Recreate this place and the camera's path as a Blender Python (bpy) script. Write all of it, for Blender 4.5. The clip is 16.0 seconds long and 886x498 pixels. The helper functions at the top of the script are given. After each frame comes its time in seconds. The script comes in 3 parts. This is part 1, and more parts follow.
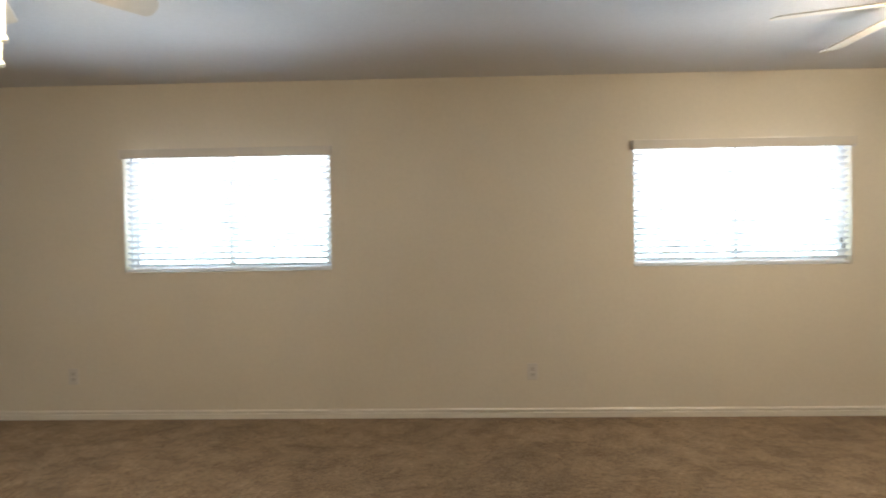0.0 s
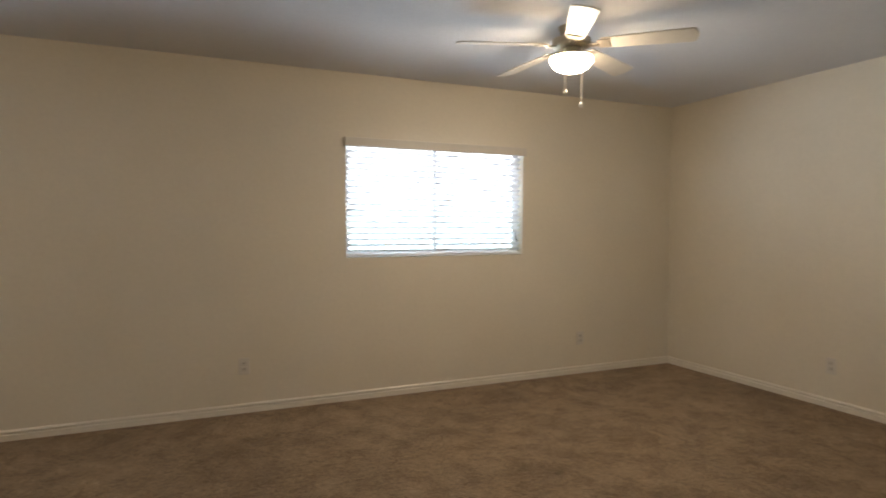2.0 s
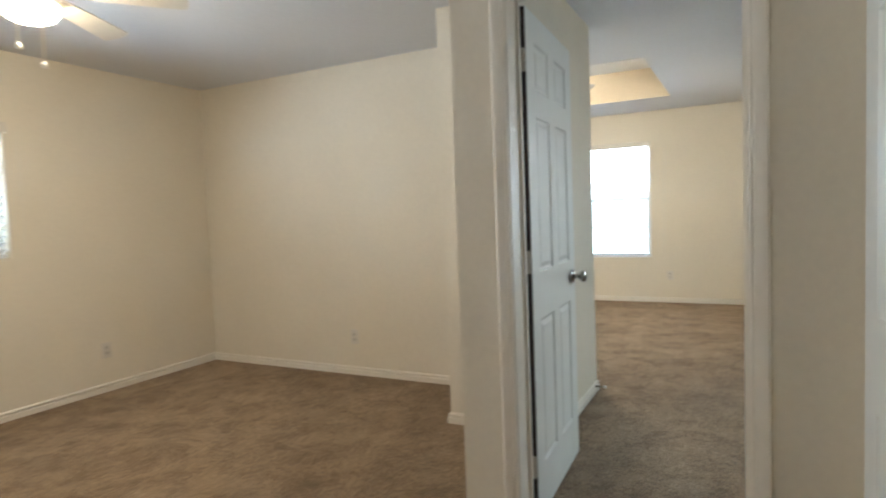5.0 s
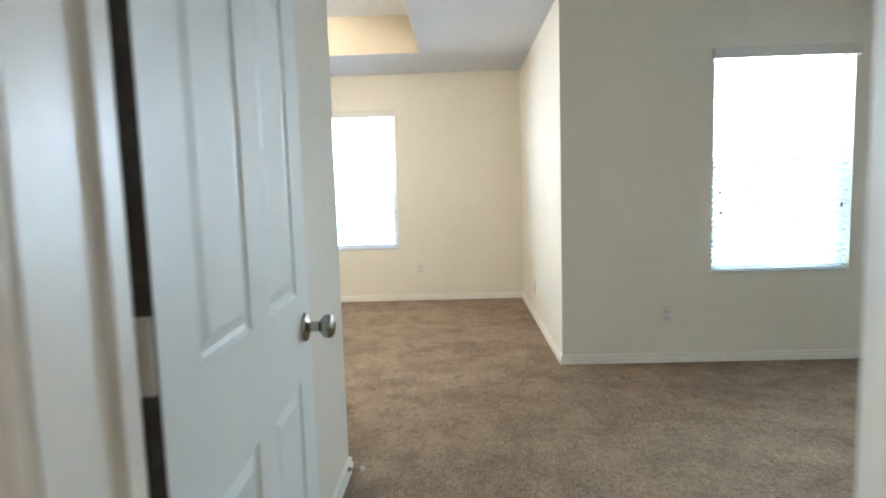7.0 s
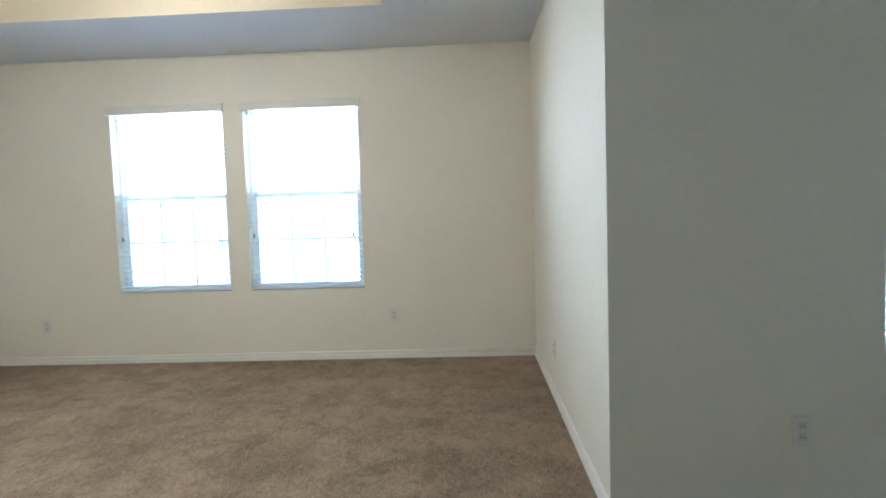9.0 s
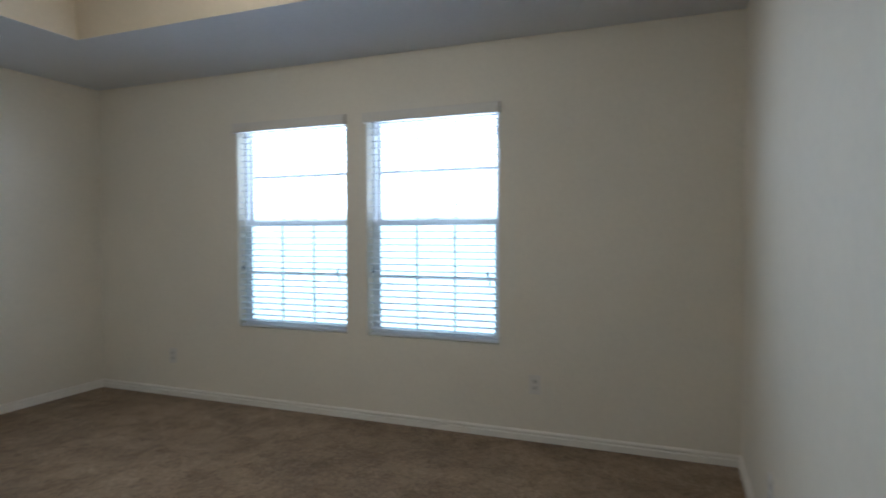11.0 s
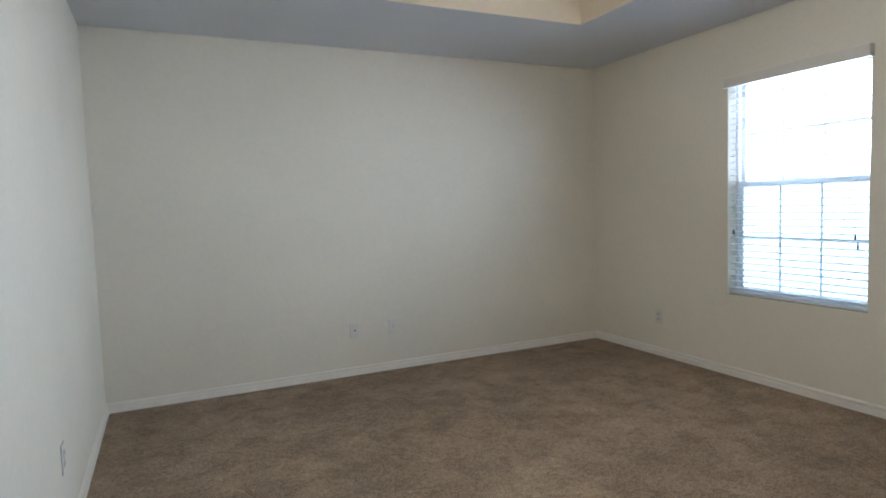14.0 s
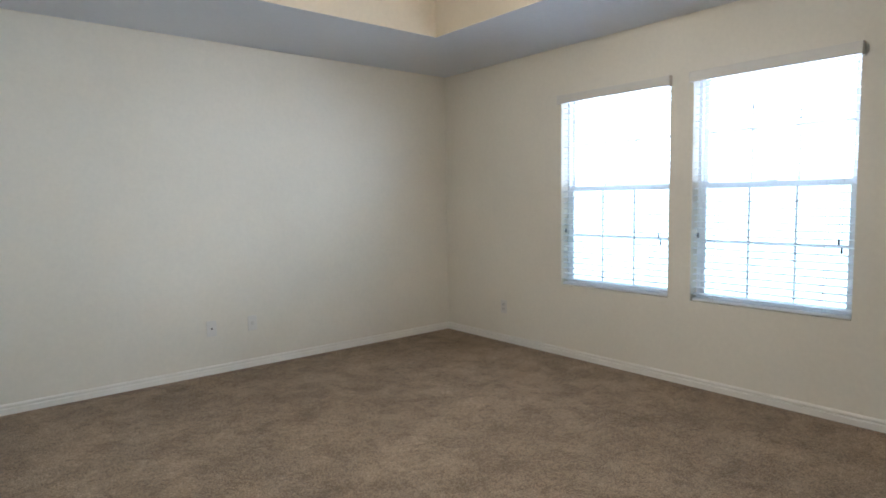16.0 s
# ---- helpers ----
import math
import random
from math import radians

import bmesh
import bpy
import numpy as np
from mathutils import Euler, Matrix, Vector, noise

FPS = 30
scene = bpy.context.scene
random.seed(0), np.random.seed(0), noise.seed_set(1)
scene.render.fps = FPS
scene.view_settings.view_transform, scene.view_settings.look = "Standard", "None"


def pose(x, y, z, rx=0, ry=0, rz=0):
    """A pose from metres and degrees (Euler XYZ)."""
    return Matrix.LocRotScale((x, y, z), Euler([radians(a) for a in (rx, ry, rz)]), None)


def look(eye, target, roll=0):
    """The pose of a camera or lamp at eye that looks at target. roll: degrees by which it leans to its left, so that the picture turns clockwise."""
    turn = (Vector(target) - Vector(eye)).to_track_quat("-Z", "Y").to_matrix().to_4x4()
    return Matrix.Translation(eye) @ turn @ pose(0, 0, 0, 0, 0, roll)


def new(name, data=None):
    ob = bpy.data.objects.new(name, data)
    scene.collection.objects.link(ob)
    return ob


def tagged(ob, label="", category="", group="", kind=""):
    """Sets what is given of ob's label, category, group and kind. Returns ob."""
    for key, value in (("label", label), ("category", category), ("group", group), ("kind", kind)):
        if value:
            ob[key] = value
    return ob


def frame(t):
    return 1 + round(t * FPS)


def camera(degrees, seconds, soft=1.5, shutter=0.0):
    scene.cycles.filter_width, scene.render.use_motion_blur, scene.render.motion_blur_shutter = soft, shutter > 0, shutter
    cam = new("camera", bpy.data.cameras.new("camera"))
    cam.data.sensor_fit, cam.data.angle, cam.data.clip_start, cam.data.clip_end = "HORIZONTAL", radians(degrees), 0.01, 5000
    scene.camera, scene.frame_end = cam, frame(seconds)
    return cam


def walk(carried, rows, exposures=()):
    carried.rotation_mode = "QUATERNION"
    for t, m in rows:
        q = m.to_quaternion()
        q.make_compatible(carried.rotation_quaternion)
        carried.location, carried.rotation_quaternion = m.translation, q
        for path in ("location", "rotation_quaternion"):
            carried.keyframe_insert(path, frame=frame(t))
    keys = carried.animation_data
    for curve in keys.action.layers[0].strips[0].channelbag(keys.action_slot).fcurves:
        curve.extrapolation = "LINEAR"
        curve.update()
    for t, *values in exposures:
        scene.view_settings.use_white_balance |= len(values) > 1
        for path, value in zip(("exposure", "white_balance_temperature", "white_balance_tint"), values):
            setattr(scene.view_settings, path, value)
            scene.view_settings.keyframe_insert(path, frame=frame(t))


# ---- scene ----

# ---- camera ----
cam = camera(73.6, 16.0, soft=1.8, shutter=0.5)
EXPOSURES = [
    (0, 0.91, 6400, 11), (0.5, 0.66, 6400, 11), (1.5, 0.41, 6500, 13), (2.5, 0.44, 6550, 14), (3.5, 0.46, 6400, 12), (4.0, 0.61, 6250, 11), (4.5, 0.86, 6150, 10), (5.2, 1.19, 6000, 9),
    (7.3, 1.41, 5600, 9), (7.7, 1.36, 5400, 8), (8.2, 1.20, 5200, 6), (10.3, -0.08, 5250, 8), (11.0, -0.45, 5250, 9), (12.0, -0.77, 5200, 10), (12.5, -0.77, 5200, 10), (13.5, -0.32, 5350, 10), (14.5, 0.31, 5350, 11), (16, 0.36, 5400, 11),
]
PATH = [
    (0, (0.642, 0.328, 1.237), (0.583, 2.327, 1.219), -0.8),
    (0.5, (0.645, 0.329, 1.29), (0.811, 2.321, 1.246), -0.8),
    (1, (0.74, 0.286, 1.297), (1.082, 2.255, 1.224), -0.7),
    (1.5, (0.743, 0.284, 1.292), (1.316, 2.199, 1.215), -0.3),
    (2, (0.754, 0.263, 1.282), (1.562, 2.091, 1.21), 0.1),
    (2.5, (0.813, 0.21, 1.285), (1.81, 1.942, 1.206), 0.5),
    (3, (0.846, 0.166, 1.254), (2.033, 1.773, 1.184), 0.4),
    (3.5, (0.877, 0.128, 1.257), (2.219, 1.609, 1.172), 0.3),
    (4, (0.891, 0.118, 1.255), (2.406, 1.418, 1.135), 0.2),
    (4.5, (0.944, 0.141, 1.242), (2.591, 1.263, 1.065), -0.7),
    (5, (1.198, 0.229, 1.244), (2.975, 1.139, 1.124), -2.2),
    (5.2, (1.31, 0.272, 1.229), (3.14, 1.063, 1.065), -1.1),
    (7.3, (2.98, 0.641, 1.207), (4.967, 0.661, 0.986), -2.4),
    (7.5, (3.143, 0.638, 1.19), (5.129, 0.654, 0.946), -2.8),
    (7.7, (3.385, 0.62, 1.186), (5.377, 0.657, 1.01), -2.4),
    (8, (3.617, 0.594, 1.185), (5.607, 0.67, 0.998), -1.8),
    (8.2, (3.818, 0.561, 1.182), (5.81, 0.616, 1.011), -1.7),
    (10.3, (5.345, 0.358, 1.195), (7.324, 0.646, 1.165), -2.0),
    (10.5, (5.46, 0.34, 1.22), (7.425, 0.711, 1.173), -1.9),
    (11, (5.672, 0.297, 1.266), (7.532, 1.029, 1.211), -0.2),
    (11.5, (5.76, 0.265, 1.295), (7.477, 1.287, 1.212), -0.4),
    (12, (5.733, 0.304, 1.318), (7.293, 1.552, 1.213), -1.3),
    (12.5, (5.686, 0.354, 1.289), (7.046, 1.816, 1.17), -1.6),
    (13, (5.678, 0.372, 1.298), (6.819, 2.008, 1.153), -2.3),
    (13.5, (5.659, 0.392, 1.273), (6.616, 2.142, 1.134), -2.0),
    (14, (5.622, 0.413, 1.258), (6.471, 2.218, 1.114), -1.9),
    (14.5, (5.631, 0.406, 1.262), (6.58, 2.161, 1.123), -1.4),
    (15, (5.602, 0.368, 1.267), (6.755, 1.999, 1.183), -0.7),
    (15.5, (5.523, 0.308, 1.275), (6.778, 1.858, 1.12), -0.9),
    (16, (5.442, 0.28, 1.266), (6.716, 1.813, 1.102), -0.9),
]
walk(cam, [(t, look(eye, target, roll)) for t, eye, target, roll in PATH], EXPOSURES)

# ---- world and light ----
world = bpy.data.worlds.new("sky")
scene.world = world
world.use_nodes = True
wn = world.node_tree
sky = wn.nodes.new("ShaderNodeTexSky")
sky.sky_type = "NISHITA"
sky.sun_disc = False
sky.sun_elevation = radians(62)
sky.sun_rotation = radians(215)
wn.nodes["Background"].inputs["Strength"].default_value = 0.15
wn.links.new(sky.outputs["Color"], wn.nodes["Background"].inputs["Color"])
sun = new("sun", bpy.data.lights.new("sun", "SUN"))
sun.data.energy, sun.data.angle, sun.data.color = 3.0, radians(0.5), (1, 0.95, 0.88)
sun.matrix_world = look((-5.7, -8.2, 18.8), (0, 0, 0))

SKY_A, SKY_B, SKY_C = 6.3, 10.5, 13.0   # radiance of the sky in the window openings
LAND_A, LAND_B, LAND_C = 5.0, 3.3, 7.0   # radiance of the hazy ground below the horizon
HORIZON = 1.40
DAY, HAZE = (0.80, 0.90, 1.0), (0.70, 0.91, 1.0)
BULB, BULB_BED = 80.0, 132.0             # radiance of the fan bowls, loft and bedroom
BULB_COLOR, BED_COLOR = (1.0, 0.81, 0.56), (1.0, 0.87, 0.68)

# ---- plan ----
H = 2.44                   # ceilings
HA = 2.412                 # loft ceiling
YA = 4.53                  # window wall of the loft
XR = 4.985                 # end wall of the loft
XD, DT = 3.205, 0.15       # wall with the bedroom door, its thickness
DY0, DY1, DH = 0.222, 0.975, 2.02
YN = 1.195                 # outer corner beside the door
XS, YS = 4.28, 1.795       # outer corner of the closet
YH = 1.145                 # passage wall behind the open door
YR = -0.075                # passage wall of the loft
XL = 5.22                  # bedroom side of the end wall
XF = 9.19                  # bedroom window wall
YB = 4.72                  # bedroom back wall
XB, YF = 6.71, -0.04       # outer corner of the bedroom's bump-out
YZ, XW = -3.0, -4.6        # far sides that close the place
WT = 0.15
WIN_A = [(-1.778, -0.28, 1.058, 1.938), (1.862, 3.366, 1.058, 1.938)]
WIN_B = [(1.311, 2.230, 0.572, 2.060), (2.390, 3.309, 0.575, 2.063)]
WIN_C = [(-1.928, -1.03, 0.600, 2.048)]
TX0, TX1, TY0, TY1, TH = 6.30, 8.23, 0.955, 3.675, 0.31   # tray in the bedroom ceiling
TIN = 0.09                                                   # how far its sides lean in


# ---- materials ----
def nodes_of(name):
    m = bpy.data.materials.new(name)
    m.use_nodes = True
    t = m.node_tree
    return m, t, t.nodes["Principled BSDF"]


def noise_node(t, scale, detail=3.0, rough=0.55, coord="Object"):
    c = t.nodes.new("ShaderNodeTexCoord")
    n = t.nodes.new("ShaderNodeTexNoise")
    n.inputs["Scale"].default_value, n.inputs["Detail"].default_value, n.inputs["Roughness"].default_value = scale, detail, rough
    t.links.new(c.outputs[coord], n.inputs["Vector"])
    return n


def ramp(t, source, stops):
    r = t.nodes.new("ShaderNodeValToRGB")
    e = r.color_ramp.elements
    while len(e) < len(stops):
        e.new(0.5)
    for i, (p, c) in enumerate(stops):
        e[i].position, e[i].color = p, (*c, 1)
    t.links.new(source, r.inputs["Fac"])
    return r


def mixed(t, a, b, fac, kind="MULTIPLY"):
    m = t.nodes.new("ShaderNodeMix")
    m.data_type, m.blend_type = "RGBA", kind
    m.inputs["Factor"].default_value = fac
    t.links.new(a, m.inputs["A"])
    t.links.new(b, m.inputs["B"])
    return m.outputs["Result"]


def bumped(t, b, sources, distance):
    """sources: (height socket, strength), laid one over another."""
    normal = None
    for socket, strength in sources:
        n = t.nodes.new("ShaderNodeBump")
        n.inputs["Strength"].default_value, n.inputs["Distance"].default_value = strength, distance
        t.links.new(socket, n.inputs["Height"])
        if normal:
            t.links.new(normal, n.inputs["Normal"])
        normal = n.outputs["Normal"]
    t.links.new(normal, b.inputs["Normal"])


def painted(name, color, rough, vary=0.05, peel=0.35, scale=110.0, distance=0.0012):
    """Rolled paint on textured drywall: fine orange-peel relief, faint patches."""
    m, t, b = nodes_of(name)
    big = ramp(t, noise_node(t, 0.9, 4).outputs["Fac"], [(0.3, tuple(c * (1 - vary) for c in color)), (0.7, tuple(min(1, c * (1 + vary * 0.6)) for c in color))])
    fine = ramp(t, noise_node(t, 38, 3).outputs["Fac"], [(0.25, (0.95, 0.95, 0.95)), (0.75, (1, 1, 1))])
    t.links.new(mixed(t, big.outputs["Color"], fine.outputs["Color"], 1.0), b.inputs["Base Color"])
    b.inputs["Roughness"].default_value = rough
    b.inputs["Specular IOR Level"].default_value = 0.3
    bumped(t, b, [(noise_node(t, scale, 2).outputs["Fac"], peel), (noise_node(t, 14, 3).outputs["Fac"], 0.12)], distance)
    return m


def plain(name, color, rough=0.5, metal=0.0, vary=0.04, scale=25.0, bump=0.0, spec=0.5):
    m, t, b = nodes_of(name)
    r = ramp(t, noise_node(t, scale, 4).outputs["Fac"], [(0.3, tuple(c * (1 - vary) for c in color)), (0.7, tuple(min(1, c * (1 + vary)) for c in color))])
    t.links.new(r.outputs["Color"], b.inputs["Base Color"])
    b.inputs["Roughness"].default_value, b.inputs["Metallic"].default_value = rough, metal
    b.inputs["Specular IOR Level"].default_value = spec
    if bump:
        bumped(t, b, [(noise_node(t, scale * 4, 3).outputs["Fac"], bump)], 0.002)
    return m


def carpet_material():
    """Cut-pile carpet: soft brushed patches and tread marks, tufts, and a few dark gaps between them."""
    m, t, b = nodes_of("carpet")
    sweep_marks = noise_node(t, 0.8, 2, 0.5)
    tread = noise_node(t, 3.0, 3, 0.5)
    tread.inputs["Distortion"].default_value = 0.5
    scuff = noise_node(t, 6.5, 5, 0.6)
    scuff.inputs["Distortion"].default_value = 0.5
    tuft = noise_node(t, 120, 2, 0.6)
    speck = noise_node(t, 40, 4, 0.7)
    speck.inputs["Distortion"].default_value = 0.8
    base = ramp(t, sweep_marks.outputs["Fac"], [(0.35, (0.540, 0.390, 0.250)), (0.65, (0.635, 0.467, 0.306))])
    m0 = ramp(t, tread.outputs["Fac"], [(0.38, (0.79, 0.785, 0.78)), (0.58, (1.0, 1.0, 1.0))])
    m1 = ramp(t, scuff.outputs["Fac"], [(0.37, (0.73, 0.715, 0.70)), (0.49, (0.89, 0.885, 0.88)), (0.63, (1.0, 1.0, 1.0))])
    m2 = ramp(t, tuft.outputs["Fac"], [(0.36, (0.46, 0.445, 0.425)), (0.62, (1.0, 1.0, 1.0))])
    m3 = ramp(t, speck.outputs["Fac"], [(0.34, (0.48, 0.465, 0.45)), (0.62, (1.0, 1.0, 1.0))])
    c = mixed(t, base.outputs["Color"], m0.outputs["Color"], 1.0)
    c = mixed(t, c, m1.outputs["Color"], 1.0)
    c = mixed(t, c, m2.outputs["Color"], 0.9)
    c = mixed(t, c, m3.outputs["Color"], 0.8)
    t.links.new(c, b.inputs["Base Color"])
    b.inputs["Roughness"].default_value = 1.0
    b.inputs["Specular IOR Level"].default_value = 0.05
    b.inputs["Sheen Weight"].default_value = 0.12
    b.inputs["Sheen Roughness"].default_value = 0.5
    bumped(t, b, [(tuft.outputs["Fac"], 0.9), (speck.outputs["Fac"], 0.9), (scuff.outputs["Fac"], 0.35)], 0.012)
    return m


def slat_material():
    m, t, b = nodes_of("blind_slat")
    b.inputs["Base Color"].default_value = (0.88, 0.88, 0.89, 1)
    b.inputs["Roughness"].default_value = 0.4
    tr = t.nodes.new("ShaderNodeBsdfTranslucent")
    tr.inputs["Color"].default_value = (0.8, 0.82, 0.85, 1)
    mx = t.nodes.new("ShaderNodeMixShader")
    mx.inputs["Fac"].default_value = 0.25
    t.links.new(b.outputs["BSDF"], mx.inputs[1])
    t.links.new(tr.outputs["BSDF"], mx.inputs[2])
    t.links.new(mx.outputs["Shader"], t.nodes["Material Output"].inputs["Surface"])
    return m


def glass_material():
    m, t, b = nodes_of("window_glass")
    b.inputs["Base Color"].default_value = (0.96, 0.99, 0.98, 1)
    b.inputs["Roughness"].default_value = 0.0
    b.inputs["Transmission Weight"].default_value = 1.0
    b.inputs["IOR"].default_value = 1.45
    return m


def glow_material(name, color, strength):
    m, t, b = nodes_of(name)
    b.inputs["Base Color"].default_value = (0.85, 0.82, 0.76, 1)
    b.inputs["Roughness"].default_value = 0.35
    b.inputs["Emission Color"].default_value = (*color, 1)
    b.inputs["Emission Strength"].default_value = strength
    return m


def ground_material():
    m, t, b = nodes_of("dry_ground")
    r = ramp(t, noise_node(t, 0.15, 6).outputs["Fac"], [(0.35, (0.20, 0.19, 0.12)), (0.65, (0.34, 0.31, 0.22))])
    f = ramp(t, noise_node(t, 3.0, 5).outputs["Fac"], [(0.3, (0.7, 0.7, 0.7)), (0.7, (1, 1, 1))])
    t.links.new(mixed(t, r.outputs["Color"], f.outputs["Color"], 1.0), b.inputs["Base Color"])
    b.inputs["Roughness"].default_value = 1.0
    return m


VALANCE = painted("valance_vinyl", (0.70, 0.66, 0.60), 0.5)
PAINT = painted("wall_paint", (0.777, 0.722, 0.616), 0.75)
# white ceiling; the faint blue of the window daylight is put into its colour
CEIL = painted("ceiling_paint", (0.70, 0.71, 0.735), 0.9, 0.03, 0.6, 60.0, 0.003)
TRAY = painted("tray_paint", (0.68, 0.585, 0.44), 0.75)
TRIM = plain("trim_paint", (0.81, 0.765, 0.69), 0.35, 0, 0.03, 9.0, 0.05)
# ceiling paint made lighter, standing in for light that falls on the tray top
TRAYTOP_LIT = painted("lit_tray_ceiling_paint", (0.84, 0.845, 0.84), 0.9, 0.03, 0.6, 60.0, 0.003)
DOORW = plain("door_paint", (0.71, 0.72, 0.69), 0.38, 0, 0.025, 6.0, 0.06)
VINYL = plain("white_vinyl", (0.90, 0.90, 0.91), 0.35, 0, 0.02)
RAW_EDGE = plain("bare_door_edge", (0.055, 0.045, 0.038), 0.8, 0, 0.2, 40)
SOCKET = plain("receptacle_plastic", (0.60, 0.565, 0.515), 0.4, 0, 0.02)
PLATE = plain("outlet_plastic", (0.69, 0.655, 0.60), 0.35, 0, 0.02)
DARK = plain("dark_slot", (0.03, 0.028, 0.025), 0.6)
NICKEL = plain("satin_nickel", (0.40, 0.37, 0.33), 0.24, 1.0, 0.06, 60.0)
HINGE = plain("painted_hinge", (0.60, 0.55, 0.46), 0.4, 0.3)
FANMETAL = plain("brushed_fan_metal", (0.50, 0.45, 0.36), 0.38, 0.85, 0.06, 50.0)
BLADE = plain("fan_blade_maple", (0.62, 0.575, 0.50), 0.42, 0, 0.08, 7.0)
CHAIN = plain("chain_metal", (0.82, 0.78, 0.68), 0.35, 0.2)
PULL = plain("white_pull", (0.85, 0.82, 0.74), 0.35)
CORD = plain("blind_cord", (0.72, 0.72, 0.72), 0.8)
TASSEL = plain("tassel_grey", (0.10, 0.11, 0.12), 0.5)
RUBBER = plain("white_rubber", (0.85, 0.85, 0.83), 0.5)
CARPET = carpet_material()
SLAT = slat_material()
GLASS = glass_material()
BOWL_ON = glow_material("lit_bowl_glass", BULB_COLOR, BULB)
BOWL_BED = glow_material("lit_bedroom_bowl_glass", BED_COLOR, BULB_BED)
GROUND = ground_material()


# ---- mesh helpers ----
def part(name, bm, mat, parent=None, label="", smooth=False, at=None):
    me = bpy.data.meshes.new(name)
    bmesh.ops.recalc_face_normals(bm, faces=bm.faces[:])
    bm.to_mesh(me)
    bm.free()
    me.materials.append(mat)
    if smooth:
        me.polygons.foreach_set("use_smooth", [True] * len(me.polygons))
        me.set_sharp_from_angle(angle=radians(38))
    return sharing(name, me, parent, label, at)


def sharing(name, me, parent=None, label="", at=None):
    ob = new(name, me)
    ob.parent = parent
    if at is not None:
        ob.matrix_basis = at
    return tagged(ob, label)


def thing(name, m, label, category, group="", kind=""):
    ob = new(name)
    ob.empty_display_size = 0.1
    ob.matrix_basis = m
    return tagged(ob, label, category, group, kind)


def box(bm, a, b):
    m = Matrix.LocRotScale([(p + q) / 2 for p, q in zip(a, b)], None, [abs(q - p) for p, q in zip(a, b)])
    return bmesh.ops.create_cube(bm, size=1, matrix=m)["verts"]


def slab(a, b, bevel=0.0, segments=2):
    bm = bmesh.new()
    box(bm, a, b)
    if bevel:
        bmesh.ops.bevel(bm, geom=bm.edges[:], offset=bevel, segments=segments, profile=0.6, affect="EDGES")
    return bm


def lathe(profile, steps=32):
    """A body turned about z from (radius, height) pairs."""
    bm = bmesh.new()
    rings = []
    for r, z in profile:
        if r < 1e-6:
            rings.append([bm.verts.new((0, 0, z))])
        else:
            rings.append([bm.verts.new((r * math.cos(2 * math.pi * k / steps), r * math.sin(2 * math.pi * k / steps), z)) for k in range(steps)])
    for a, b in zip(rings, rings[1:]):
        for k in range(steps):
            n = (k + 1) % steps
            if len(a) == 1 and len(b) > 1:
                bm.faces.new((a[0], b[k], b[n]))
            elif len(b) == 1 and len(a) > 1:
                bm.faces.new((a[k], a[n], b[0]))
            elif len(a) > 1:
                bm.faces.new((a[k], a[n], b[n], b[k]))
    return bm


def rod(r, z0, z1, steps=8):
    return lathe([(0, z0), (r, z0), (r, z1), (0, z1)], steps)


def sweep(profile, stations):
    """Joins copies of a profile placed by functions of (u, v) into one closed body."""
    bm = bmesh.new()
    rings = [[bm.verts.new(place(u, v)) for u, v in profile] for place in stations]
    n = len(profile)
    for a, b in zip(rings, rings[1:]):
        for k in range(n):
            bm.faces.new((a[k], a[(k + 1) % n], b[(k + 1) % n], b[k]))
    bm.faces.new(rings[0])
    bm.faces.new(list(reversed(rings[-1])))
    return bm


def wall(name, axis, c0, c1, u0, u1, z0, z1, holes=(), mat=None, label="cream painted drywall wall"):
    """A wall between the planes c0 and c1 of an axis, from u0 to u1 along the other, with holes (ua, ub, za, zb) through it."""
    us = [u for u in sorted({u0, u1, *(h[0] for h in holes), *(h[1] for h in holes)}) if u0 <= u <= u1]
    zs = [z for z in sorted({z0, z1, *(h[2] for h in holes), *(h[3] for h in holes)}) if z0 <= z <= z1]

    def solid(i, j):
        if not (0 <= i < len(us) - 1 and 0 <= j < len(zs) - 1):
            return False
        u, z = (us[i] + us[i + 1]) / 2, (zs[j] + zs[j + 1]) / 2
        return not any(h[0] < u < h[1] and h[2] < z < h[3] for h in holes)

    bm = bmesh.new()
    memo = {}

    def v(i, j, c):
        if (i, j, c) not in memo:
            memo[i, j, c] = bm.verts.new((c, us[i], zs[j]) if axis == "x" else (us[i], c, zs[j]))
        return memo[i, j, c]

    for i in range(len(us) - 1):
        for j in range(len(zs) - 1):
            if not solid(i, j):
                continue
            for c in (c0, c1):
                bm.faces.new([v(i, j, c), v(i + 1, j, c), v(i + 1, j + 1, c), v(i, j + 1, c)])
            for di, dj, e in ((-1, 0, ((i, j), (i, j + 1))), (1, 0, ((i + 1, j), (i + 1, j + 1))), (0, -1, ((i, j), (i + 1, j))), (0, 1, ((i, j + 1), (i + 1, j + 1)))):
                if not solid(i + di, j + dj):
                    (a, b), (c, d) = e
                    bm.faces.new([v(a, b, c0), v(c, d, c0), v(c, d, c1), v(a, b, c1)])
    return tagged(part(name, bm, mat or PAINT), label, "wall", kind="structure")


